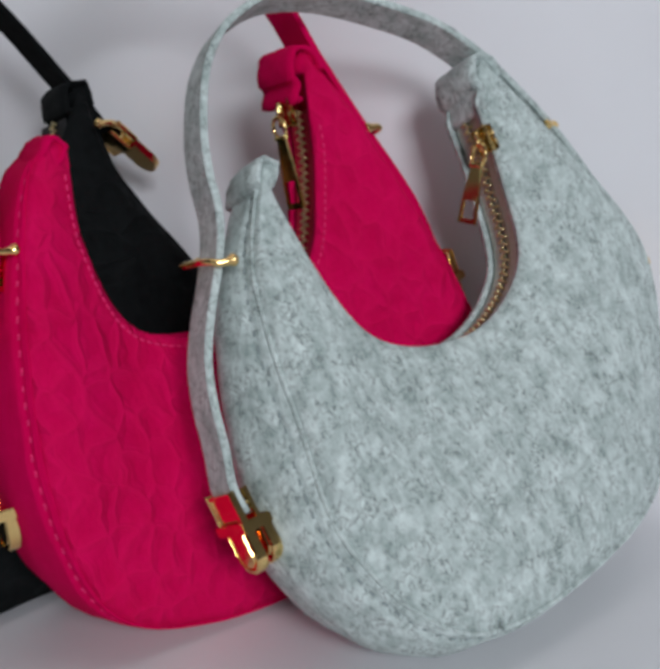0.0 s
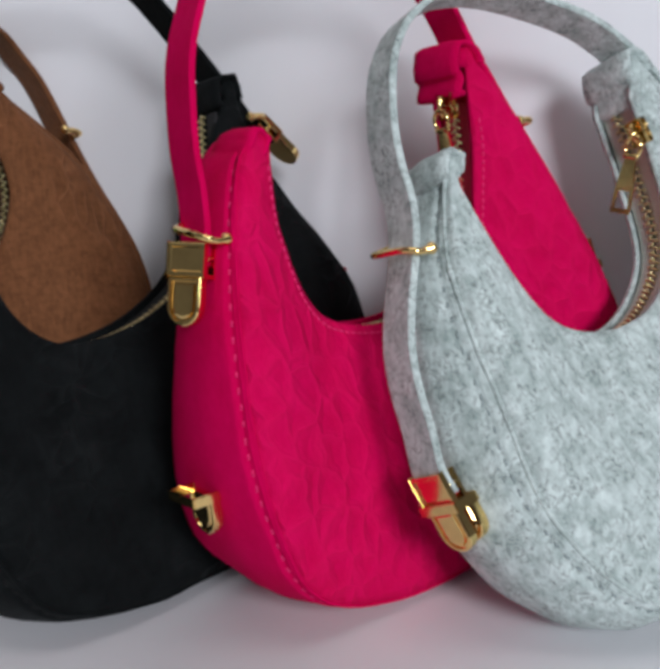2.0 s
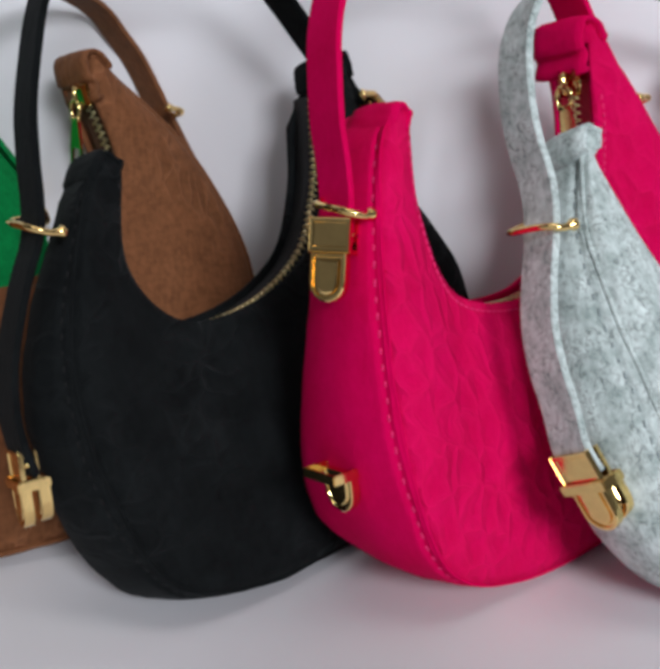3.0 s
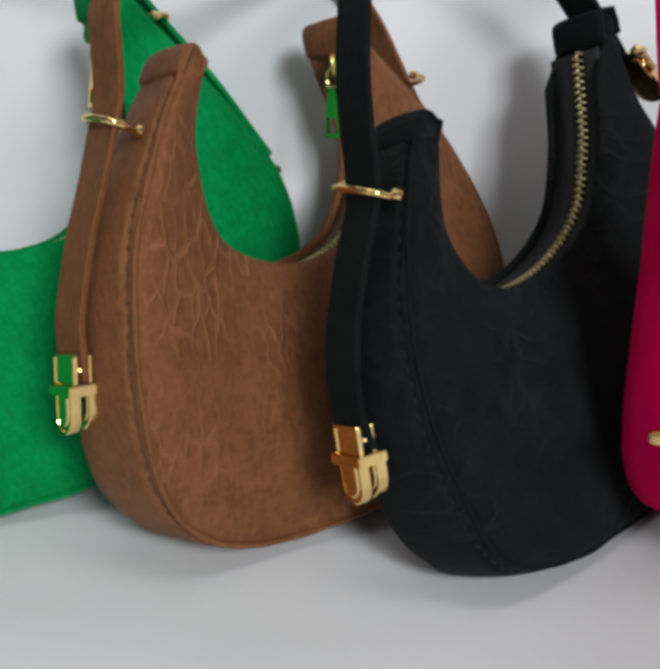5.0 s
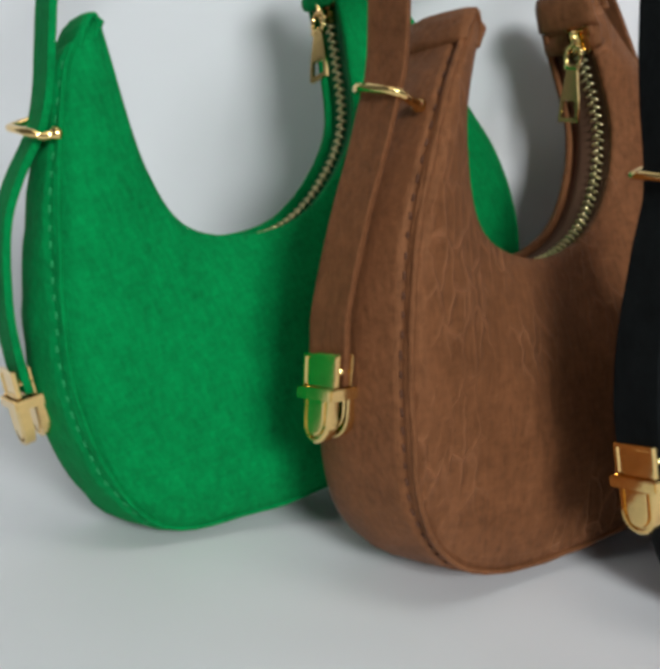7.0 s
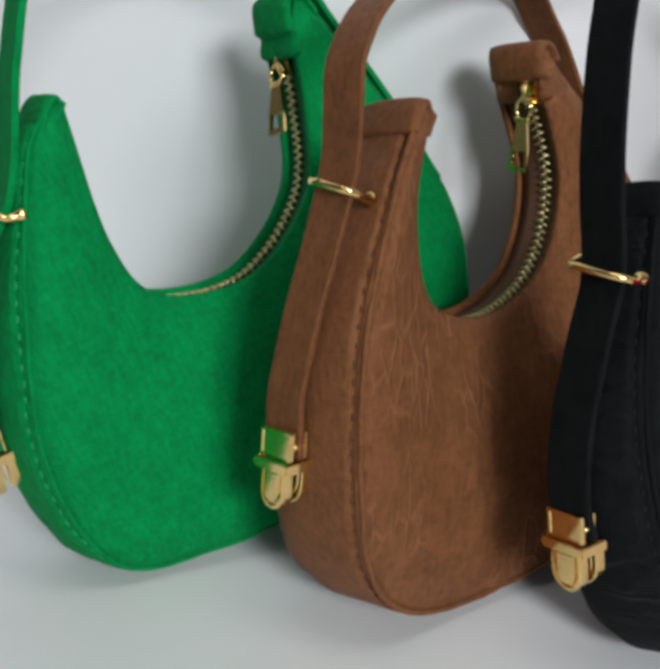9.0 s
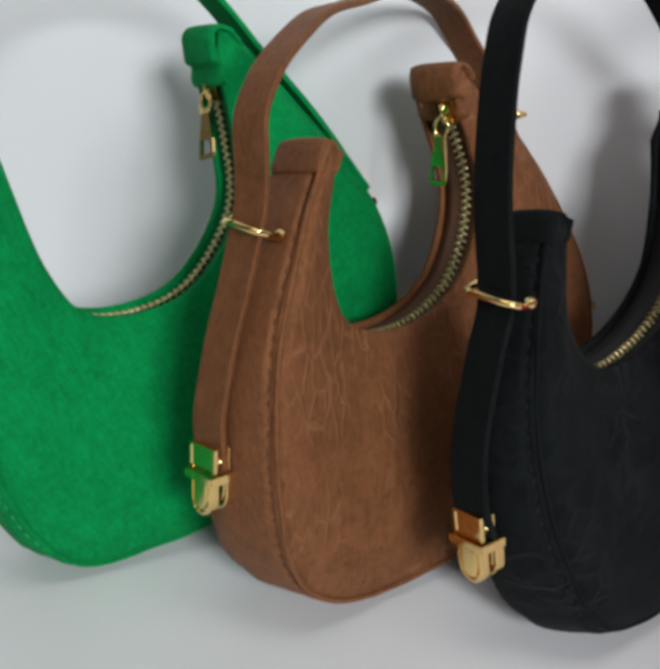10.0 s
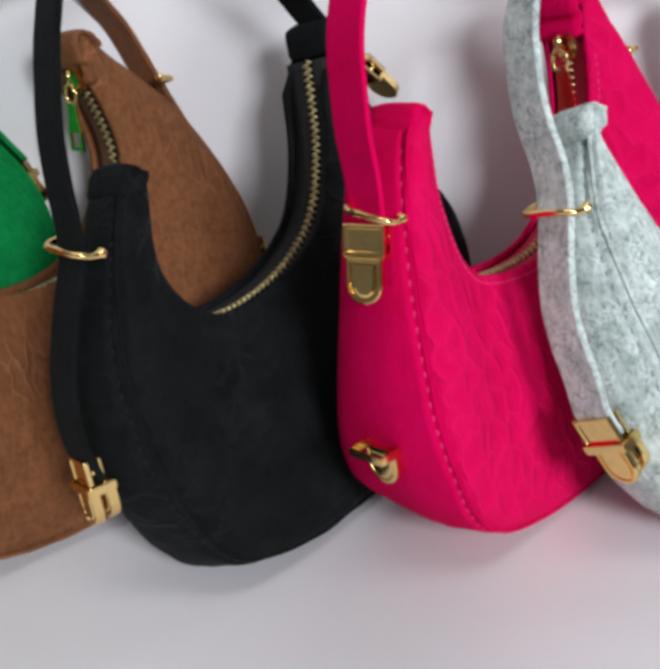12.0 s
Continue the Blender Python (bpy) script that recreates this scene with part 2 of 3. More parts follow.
def backdrop():
    """One white sheet: it lies on the table and sweeps up in front of the wall."""
    bm = bmesh.new()
    rows = []
    for i in range(91):
        x = -0.9 + 1.8 * i / 90
        yw, z0 = smooth_of(WALLS, x), smooth_of(DIPS, x)
        line = [(-0.28 + (yw - COVE + 0.28) * k / 24, z0) for k in range(25)]
        line += [(yw - COVE + COVE * math.sin(a), z0 + COVE * (1 - math.cos(a))) for a in [k * math.pi / 24 for k in range(1, 13)]]
        line += [(yw - 0.06 * max(0, zz - 0.14), zz) for zz in [z0 + COVE + (0.75 - z0 - COVE) * k / 20 for k in range(1, 21)]]
        top = [Vector((x, y + 0.0012 * noise.noise(Vector((x * 6, y * 6, z * 6))), z + 0.0006 * noise.noise(Vector((x * 9, y * 9, 4))))) for y, z in line]
        back = [p + Vector((0, 0.0015, -0.0015)) for p in reversed(top)]
        rows.append(top + back)
    sheet_of(bm, rows, closed=True, caps=True)
    ob = part("backdrop", bm, SHEET)
    return tagged(ob, "plain white seamless backdrop sheet behind and under the handbags", "backdrop", kind="structure")


backdrop()


def slab(name, lo, hi, material, label, category, kind="structure"):
    bm = bmesh.new()
    c = [(a + b) / 2 for a, b in zip(lo, hi)]
    s = [b - a for a, b in zip(lo, hi)]
    block(bm, c, (Vector((1, 0, 0)), Vector((0, 1, 0)), Vector((0, 0, 1))), s, 0.003)
    return tagged(part(name, bm, material, None, "", False), label, category, kind=kind)


slab("floor", (-2.2, -2.4, -0.80), (2.2, 0.8, -0.75), PLANK, "plain wooden floor of the room", "floor")
slab("ceiling", (-2.2, -2.4, 1.70), (2.2, 0.8, 1.75), PAINT, "plain grey painted ceiling", "ceiling")
slab("wall_north", (-2.2, 0.70, -0.75), (2.2, 0.80, 1.70), PAINT, "plain grey painted wall behind the table", "wall")
slab("wall_west", (-2.2, -2.30, -0.75), (-2.1, 0.70, 1.70), PAINT, "plain grey painted wall", "wall")
slab("wall_east", (2.1, -2.30, -0.75), (2.2, 0.70, 1.70), PAINT, "plain grey painted wall", "wall")
# of the two gaps, the left one is added for the fill lamp
for x0, x1, z0, z1 in ((-2.2, 2.2, -0.75, 0.78), (-2.2, 2.2, 1.62, 1.70), (-2.2, -1.57, 0.78, 1.62), (-0.73, 0.37, 0.78, 1.62), (1.35, 2.2, 0.78, 1.62)):
    slab("wall_south", (x0, -2.40, z0), (x1, -2.30, z1), PAINT, "plain grey painted wall round the window and the added fill opening", "wall")


def table():
    root = tagged(new("table"), "plain brown wooden table under the white sheet", "table")
    root.matrix_world = pose(0, 0.12, -0.75)
    x, y, z = Vector((1, 0, 0)), Vector((0, 1, 0)), Vector((0, 0, 1))
    bm = bmesh.new()
    block(bm, (0, 0, 0.715), (x, y, z), (1.9, 0.95, 0.026), 0.004)
    part("tabletop", bm, PLANK, root, "", False)
    for sx in (-1, 1):
        for sy in (-1, 1):
            bm = bmesh.new()
            block(bm, (0.88 * sx, 0.41 * sy, 0.351), (x, y, z), (0.06, 0.06, 0.702), 0.004)
            part("leg", bm, PLANK, root, "", False)


table()

# ---- handbags ----
SHAPE = {}
SHAPE["green"] = dict(
    turn=(36.0, 6.3, 17.0), at=(-0.4101, 0.4375, 0.2418), bend=0.468, twist=1.027,
    seam=[(-0.055, -0.002), (-0.074, -0.021), (-0.112, -0.109), (-0.108, -0.176), (-0.066, -0.196), (0.001, -0.203), (0.067, -0.200), (0.095, -0.163), (0.111, -0.107), (0.081, -0.021), (0.067, 0.002)],
    mouth=[(-0.054, -0.011), (-0.054, -0.058), (-0.042, -0.086), (-0.000, -0.097), (0.039, -0.076), (0.053, -0.042), (0.059, -0.010)])
SHAPE["brown"] = dict(
    turn=(47.3, 7.4, -4.2), at=(-0.2861, 0.4543, 0.2284), bend=-0.879, twist=1.577,
    seam=[(-0.063, -0.011), (-0.086, -0.047), (-0.104, -0.098), (-0.097, -0.169), (-0.065, -0.205), (-0.003, -0.212), (0.066, -0.199), (0.098, -0.166), (0.128, -0.098), (0.106, -0.029), (0.052, 0.019)],
    mouth=[(-0.060, -0.006), (-0.061, -0.048), (-0.046, -0.085), (-0.001, -0.096), (0.040, -0.081), (0.061, -0.041), (0.052, 0.003)])
SHAPE["black"] = dict(
    turn=(40.1, 10.9, 8.9), at=(-0.1869, 0.4393, 0.2125), bend=-0.164, twist=0.324,
    seam=[(-0.063, -0.009), (-0.081, -0.031), (-0.113, -0.099), (-0.103, -0.174), (-0.065, -0.201), (-0.002, -0.208), (0.066, -0.204), (0.103, -0.165), (0.120, -0.106), (0.088, -0.033), (0.083, 0.016)],
    mouth=[(-0.064, -0.006), (-0.065, -0.054), (-0.046, -0.083), (-0.005, -0.086), (0.032, -0.071), (0.052, -0.042), (0.062, -0.012)])
SHAPE["pink"] = dict(
    turn=(36.0, 6.3, 12.3), at=(-0.0684, 0.4157, 0.2298), bend=-0.771, twist=0.342,
    seam=[(-0.061, -0.003), (-0.078, -0.020), (-0.108, -0.103), (-0.106, -0.170), (-0.063, -0.201), (0.001, -0.210), (0.064, -0.198), (0.107, -0.163), (0.106, -0.108), (0.084, -0.029), (0.064, 0.011)],
    mouth=[(-0.062, -0.006), (-0.060, -0.044), (-0.047, -0.083), (0.003, -0.098), (0.040, -0.081), (0.055, -0.045), (0.063, -0.012)])
SHAPE["grey"] = dict(
    turn=(33.2, 23.0, 14.3), at=(0.0107, 0.4232, 0.2216), bend=0.645, twist=-1.254,
    seam=[(-0.056, -0.004), (-0.084, -0.047), (-0.105, -0.105), (-0.110, -0.155), (-0.078, -0.198), (0.003, -0.209), (0.067, -0.201), (0.100, -0.164), (0.129, -0.105), (0.091, -0.034), (0.066, 0.009)],
    mouth=[(-0.060, -0.014), (-0.057, -0.022), (-0.046, -0.084), (0.001, -0.101), (0.043, -0.083), (0.053, -0.044), (0.055, -0.010)])

HORN, LIP = 0.016, 0.014
BASE = {"green": 0.026, "brown": 0.026, "black": 0.026, "pink": 0.033, "grey": 0.026}
DROP = 0.21
WIDE = {"green": 0.0030, "brown": 0.0085, "black": 0.0080, "pink": 0.0055, "grey": 0.0055}
REAR = {"green": 0.005, "brown": 0.005, "black": 0.006, "pink": -0.003, "grey": 0.006}
SPREAD = {"green": 0.0, "brown": 0.0, "black": 0.0, "pink": 0.010, "grey": 0.009}
INSET = {"green": 0.0035, "brown": 0.0030, "black": 0.0085, "pink": 0.0040, "grey": 0.0100}
SAG = {"green": 0.0028, "brown": 0.0026, "black": 0.0008, "pink": 0.0042, "grey": 0.0012}
PUFF = {"green": 0.0042, "brown": 0.0030, "black": 0.0042, "pink": 0.0046, "grey": 0.0062}
X, Y, Z = Vector((1, 0, 0)), Vector((0, 1, 0)), Vector((0, 0, 1))


class Bag:
    """Local frame of one bag: x along its width, y from front to back, z up, with its own soft bend."""

    def __init__(self, key):
        s = SHAPE[key]
        self.key, self.bend, self.twist = key, s["bend"], s["twist"]
        yaw, lean, roll = s["turn"]
        self.turn = pose(0, 0, 0, 0, 0, yaw) @ pose(0, 0, 0, -lean) @ pose(0, 0, 0, 0, -roll)
        self.matrix = Matrix.Translation(s["at"]) @ self.turn @ Matrix.Translation((0, 0, -DROP))
        self.down = self.turn.inverted().to_3x3() @ Vector((0, 0, -1))
        self.seam = even(spline([(x, 0, z) for x, z in s["seam"]]), 97)
        m = list(s["mouth"])
        m[0] = (s["seam"][0][0] + WIDE[key], s["seam"][0][1] - 0.0035)
        m[-1] = (min(m[-1][0], s["seam"][-1][0] - 0.003), m[-1][1])
        self.mouth = even(spline([(x, 0, z) for x, z in m]), 97)

    def at(self, x, y, z):
        return Vector((x, y + self.bend * x * x + self.twist * x * (z + 0.1), z + DROP))

    def half(self, z):
        return HORN + (BASE[self.key] - HORN) * max(0.0, min(1.0, -z / 0.15))

    def rear(self, z):
        low = max(0.0, min(1.0, (-z - 0.07) / 0.10))
        return self.half(z) - REAR[self.key] + SPREAD[self.key] * low * low * (3 - 2 * low)

    def inset(self, p, o):
        """How far the front panel's edge lies inside the gusset's outline: set in at the side, hanging over at the bottom."""
        low = max(0.0, min(1.0, (-p.z - 0.02) / 0.09))
        side = max(0.0, min(1.0, -o.x * 1.15 - 0.1))
        return INSET[self.key] * low * low * (3 - 2 * low) * side - SAG[self.key] * max(0.0, -o.z) ** 2

    def frame_at(self, line, i):
        """Point, tangent and outward normal of a line in the xz plane."""
        a, b = line[max(0, i - 1)], line[min(len(line) - 1, i + 1)]
        t = (b - a).normalized()
        return line[i], t, Vector((t.z, 0, -t.x)) * (-1)

    def near(self, line, z, side):
        """Index on the line nearest to height z, on the left (-1) or right (1)."""
        n = len(line)
        idx = range(0, n // 2) if side < 0 else range(n // 2, n)
        return min(idx, key=lambda i: abs(line[i].z - z))


def outward(bag, i):
    p, t, n = bag.frame_at(bag.seam, i)
    mid = Vector((0, 0, -0.09))
    return p, t, n if n.dot(p - mid) > 0 else -n


def front_edge(bag):
    """The seam line of the front panel."""
    line = []
    for i in range(len(bag.seam)):
        p, t, o = outward(bag, i)
        line.append(p - o * bag.inset(p, o))
    return line


SEED = {"green": 1, "brown": 2, "black": 3, "pink": 4, "grey": 5}
WAVE = {"green": 0.0012, "brown": 0.0016, "black": 0.0016, "pink": 0.0014, "grey": 0.0014}


def panel_depth(bag, side, s, p, v, w):
    """How far a panel stands off the bag's middle plane at w of the way from mouth to seam."""
    seed, amp = SEED[bag.key], WAVE[bag.key]
    lip, edge = (LIP, bag.half(s.z)) if side < 0 else (LIP - NARROW[bag.key], bag.rear(s.z))
    y = lip + (edge - lip) * w
    y += 0.0075 * math.sin(math.pi * w) * math.sin(math.pi * v) ** 0.6
    y += amp * math.sin(math.pi * min(1, w * 1.2)) * noise.noise(Vector((p.x * 22, seed * 3.1, p.z * 16))) * 1.3
    y += 0.45 * amp * math.sin(math.pi * w) * noise.noise(Vector((p.x * 70, seed * 5.3, p.z * 48)))
    return y - ROLL * max(0.0, (w - 0.84) / 0.16) ** 2


ROLL = 0.0026
ZIP_AT = {"green": -0.001, "brown": -0.0045, "black": -0.0022, "pink": -0.001, "grey": -0.001}
NARROW = {"green": 0.004, "brown": 0.003, "black": -0.003, "pink": 0.004, "grey": 0.004}


def bag_panel(bag, side, root, name, label):
    bm = bmesh.new()
    rows = []
    n, m = len(bag.seam), 22
    front = front_edge(bag)
    for i in range(n):
        s, u = (front if side < 0 else bag.seam)[i], bag.mouth[i]
        outer, inner = [], []
        for j in range(m + 1):
            w = j / m
            p = u.lerp(s, w)
            y = panel_depth(bag, side, s, p, i / (n - 1), w)
            outer.append(bag.at(p.x, side * y, p.z))
            inner.append(bag.at(p.x, side * (y - 0.0028), p.z))
        rows.append(outer + inner[::-1])
    sheet_of(bm, rows, closed=True, caps=True)
    panel = part(name, bm, FACE[bag.key], root, label)
    if side < 0 and bag.key == "pink":
        bm = bmesh.new()
        seam, mouth = even(front, 75), even(bag.mouth, 75)
        for i in range(3, 71):
            s, u = seam[i], mouth[i]
            w = 0.0034 / max(0.01, (s - u).length)
            p = u.lerp(s, w)
            t = (mouth[i + 1] - mouth[i]).normalized()
            y = panel_depth(bag, side, s, p, i / 74, w) + 0.0002
            block(bm, bag.at(p.x, -y, p.z), (t, Y, t.cross(Y)), (0.0022, 0.0006, 0.0007))
        stitch = part("stitching", bm, THREAD[bag.key], panel)
        stitch["kind"] = "stuff"
    return panel


def gusset_lift(bag, i, f, g):
    """Height of the gusset over the seam line: a soft swell, small dents, and a groove along the stitching."""
    n = len(bag.seam)
    puff = PUFF[bag.key] * min(1.0, i / 10, (n - 1 - i) / 10)
    lift = puff * (1 - abs(f) ** 3) + 0.0009 * noise.noise(Vector((i * 0.21, f * 1.5, len(bag.key)))) + 0.0007 * noise.noise(Vector((i * 0.55, f * 2.0, 7.0)))
    p, t, o = outward(bag, i)
    lift -= bag.inset(p, o) * max(0.0, -f) ** 1.6
    off = (f + 1) * g - GROOVE
    return lift + 0.0008 * math.exp(-(off / 0.0030) ** 2) - 0.0017 * math.exp(-(off / 0.0012) ** 2)


GROOVE = 0.0036


def bag_gusset(bag, root):
    bm = bmesh.new()
    rows = []
    n = len(bag.seam)
    for i in range(n):
        p, t, o = outward(bag, i)
        g = bag.half(p.z)
        steps = [-1 + k / g for k in (0, 0.0009, 0.0018, 0.0027, GROOVE, 0.0045, 0.0054, 0.0068, 0.0085)] + [-0.3, -0.1, 0.1, 0.3, 0.5, 0.7, 0.85, 1.0]
        outer, inner = [], []
        for f in steps:
            lift = gusset_lift(bag, i, f, g)
            q = p + o * lift
            k = p + o * (lift - 0.0026)
            y = f * (g - ROLL if f < 0 else bag.rear(p.z) - ROLL)
            outer.append(bag.at(q.x, y, q.z))
            inner.append(bag.at(k.x, y, k.z))
        rows.append(outer + inner[::-1])
    sheet_of(bm, rows, closed=True, caps=True)
    gusset = part("gusset", bm, FACE["black"] if bag.key == "black" else FELT[bag.key], root)
    bm = bmesh.new()
    path = []
    for i in range(n):
        p, t, o = outward(bag, i)
        q = p + o * (0.0001 - bag.inset(p, o) + 0.0004 * noise.noise(Vector((i * 0.33, 2.0, SEED[bag.key]))))
        path.append(bag.at(q.x, ROLL - bag.half(p.z) + 0.0004 * noise.noise(Vector((i * 0.4, 5.0, SEED[bag.key]))), q.z))
    size = {"pink": 0.0007, "brown": 0.0013}.get(bag.key, 0.0010)
    tube(bm, path, [size * (1 + 0.3 * noise.noise(Vector((k * 0.5, 1.0, SEED[bag.key])))) for k in range(n)], 8)
    part("seam_ridge", bm, FELT[bag.key], gusset)
    bm = bmesh.new()
    count = 97
    line = even(bag.seam, count)
    rnd = random.Random(SEED[bag.key])
    for i in range(3, count - 4):
        a, b = line[i], line[i + 1]
        t = (b - a).normalized()
        o = Vector((t.z, 0, -t.x))
        if o.dot(a - Vector((0, 0, -0.09))) < 0:
            o = -o
        g = bag.half(a.z)
        f = -1 + GROOVE / g
        q = a + o * (gusset_lift(bag, i, f, g) + 0.0005) + t * rnd.uniform(-0.0003, 0.0003)
        block(bm, bag.at(q.x, f * (g - ROLL), q.z), (t, Y, o), (rnd.uniform(0.0021, 0.0029), 0.0006, 0.0007))
    stitch = part("stitching", bm, THREAD[bag.key], gusset)
    stitch["kind"] = "stuff"
    return gusset


def bag_fold(bag, side, root):
    """The gusset's end, folded over the top of a horn and down inside it."""
    bm = bmesh.new()
    i = 0 if side < 0 else len(bag.seam) - 1
    top = bag.seam[i]
    low = bag.seam[5 if side < 0 else len(bag.seam) - 6]
    d = (low - top).normalized()
    inn = Vector((-d.z, 0, d.x)) * (1 if Vector((-d.z, 0, d.x)).x * side < 0 else -1)
    end = bag.mouth[0 if side < 0 else len(bag.mouth) - 1]
    m = (bag.mouth[7 if side < 0 else len(bag.mouth) - 8] - end).normalized()
    k = 1.25
    pts = [top + d * 0.0135 - inn * 0.0012, top + d * 0.0115 - inn * 0.0034, top + d * 0.004 - inn * 0.0040, top - d * 0.0022 - inn * 0.0005,
           top - d * 0.0034 * k + inn * 0.0045 * k, top + m * 0.0005 + inn * 0.0096 * k, top + m * 0.0065 + inn * 0.0096 * k, top + m * 0.0100 + inn * 0.0072 * k,
           top + m * 0.0130 + inn * 0.0092 * k, top + m * 0.0180 + inn * 0.0088 * k, top + m * 0.0205 + inn * 0.0050]
    if side < 0:
        wide = WIDE[bag.key]
        # the front horn's end is a flat band, folded over square
        pts = [top + d * 0.0128 - inn * 0.0004, top + d * 0.0116 - inn * 0.0026, top + d * 0.0060 - inn * 0.0034, top + d * 0.0010 - inn * 0.0032, top - d * 0.0024 - inn * 0.0020,
               top - d * 0.0030 + inn * 0.0012, top - d * 0.0028 + inn * (wide - 0.0015), top - d * 0.0012 + inn * (wide + 0.0012), top + d * 0.0030 + inn * (wide + 0.0018), top + d * 0.0075 + inn * (wide + 0.0012), top + d * 0.0090 + inn * (wide - 0.002)]
    if bag.key == "black" and side > 0:
        pts = [top + d * 0.0128 - inn * 0.0004, top + d * 0.0116 - inn * 0.0024, top + d * 0.0040 - inn * 0.0028, top - d * 0.0014 - inn * 0.0020, top - d * 0.0022 + inn * 0.0015,
               top - d * 0.0020 + inn * 0.0090, top + inn * 0.0118, top + m * 0.0060 + inn * 0.0120, top + m * 0.0130 + inn * 0.0108, top + m * 0.0145 + inn * 0.0070]
    line = even(spline(pts, 6), 44)
    rows = []
    for k, p in enumerate(line):
        a, b = line[max(0, k - 1)], line[min(len(line) - 1, k + 1)]
        t = (b - a).normalized()
        o = Vector((t.z, 0, -t.x))
        if o.dot(p - (top + d * 0.006 + inn * 0.003)) < 0:
            o = -o
        row_o, row_i = [], []
        for j in range(9):
            f = -1 + 2 * j / 8
            wob = 0.0006 * noise.noise(Vector((k * 0.3, f * 2.0, side * 3 + len(bag.key))))
            q = p + o * (wob - 0.0010 * f * f * f * f)
            r = p - o * 0.0028
            w = HORN + 0.0012 + 0.0006 * noise.noise(Vector((k * 0.22, side, 1)))
            y = f * (w if f < 0 else w - 0.006)
            row_o.append(bag.at(q.x, y, q.z))
            row_i.append(bag.at(r.x, y, r.z))
        rows.append(row_o + row_i[::-1])
    sheet_of(bm, rows, closed=True, caps=True)
    fold = part("end_fold", bm, FELT[bag.key], root)
    # the inner layers that fill the fold
    bm = bmesh.new()
    c = top + d * 0.006 + inn * 0.003
    tube(bm, [bag.at(c.x, y, c.z) for y in (-HORN + 0.0012, HORN - 0.0072)], 0.0042, 10)
    part("fold_core", bm, FELT[bag.key], fold)
    return fold


def bag_zip(bag, root, pull):
    zipper = new("zipper")
    zipper.parent = root
    mouth = list(bag.mouth)
    if bag.key == "black":
        step = (mouth[-1] - mouth[-4]) / 3
        mouth += [mouth[-1] + step * k for k in range(1, 8)]
    n = len(mouth)

    def inward(line, i):
        a, b = line[max(0, i - 1)], line[min(len(line) - 1, i + 1)]
        t = (b - a).normalized()
        o = Vector((t.z, 0, -t.x))
        if o.dot(Vector((0, 0, 0.03)) - line[i]) < 0:
            o = -o
        return t, o

    for side in (-1, 1):
        bm = bmesh.new()
        rows = []
        for i in range(3, n - 1):
            t, o = inward(mouth, i)
            p = mouth[i] - o * 0.0032
            ys = [0.0008, 0.004, 0.008, LIP - 0.0016 - (NARROW[bag.key] if side > 0 else 0)]
            shift = ZIP_AT[bag.key]
            ys[-1] += side * (-0.001 - shift)
            row = [bag.at(p.x, side * y + shift, p.z) for y in ys]
            p2 = p - o * 0.0008
            row += [bag.at(p2.x, side * y + shift, p2.z) for y in reversed(ys)]
            rows.append(row)
        sheet_of(bm, rows, closed=True, caps=True)
        part("zip_tape", bm, TAPE[bag.key], zipper)
    bm = bmesh.new()
    fine = even(mouth, 147)
    for i in range(7, 145):
        t, o = inward(fine, i)
        p = fine[i] - o * 0.0020
        side = 1 if i % 2 else -1
        lean = (t + Y * (0.42 * side)).normalized()
        across = (Y - t * (0.42 * side)).normalized()
        block(bm, bag.at(p.x, side * 0.0012 + ZIP_AT[bag.key], p.z), (lean, across, o), (0.00092, 0.0030, 0.0017))
    teeth = part("zip_teeth", bm, TOOTH, zipper, "small brass zip teeth")
    teeth["kind"] = "stuff"
    if pull is None:
        return zipper
    # the slider sits where the zip ends below the horn; link and tab hang from it
    inv = bag.matrix.inverted()
    top, foot = inv @ Vector(pull[0]), inv @ Vector(pull[1])
    i = min(range(n // 2, n), key=lambda k: (bag.at(mouth[k].x, -0.001, mouth[k].z) - top).length)
    t, o = inward(mouth, i)
    if t.z > 0:
        t = -t
    c = top + t * 0.005 + o * 0.0004
    bm = bmesh.new()
    block(bm, c, (t, Y, o), (0.0100, 0.0080, 0.0030), 0.0010)
    slider = part("slider", bm, GOLD, zipper, "gold zip slider")
    bm = bmesh.new()
    tube(bm, [Vector(v) for v in spline([c - t * 0.0042 + o * 0.0008, c - t * 0.0038 + o * 0.0036, c + t * 0.0002 + o * 0.0046, c + t * 0.0042 + o * 0.0036, c + t * 0.0046 + o * 0.0008], 4)], 0.0011, 8)
    part("slider_bridge", bm, GOLD, zipper, "gold bridge of the zip slider")
    toward = bag.turn.inverted().to_3x3() @ Vector((-0.7, -0.8, 0.12))
    h = c + t * 0.0026 + o * 0.0036
    g = (foot - h).normalized()
    u = g.cross(toward).normalized()
    f = u.cross(g).normalized()
    if f.dot(toward) < 0:
        f = -f
    h = h + f * 0.002
    length = (foot - h).length
    bm = bmesh.new()
    tube(bm, [h + u * (0.0036 * math.sin(a)) + g * (0.0036 - 0.0048 * math.cos(a)) for a in [k * math.tau / 18 for k in range(18)]], 0.00095, 8, closed=True)
    part("pull_link", bm, GOLD, zipper, "gold pull link")
    bm = bmesh.new()
    block(bm, h + g * 0.0080, (u, f, g), (0.0072, 0.0026, 0.0022), 0.0007)
    part("pull_bar", bm, GOLD, zipper, "gold pull bar")
    bm = bmesh.new()
    e = h + g * 0.0084
    long = max(0.020, length - 0.0084)
    rows = [(0.0, 0.0024), (0.3, 0.0034), (0.6, 0.0044), (0.91, 0.0047), (1.0, 0.0047)]
    grid = {}
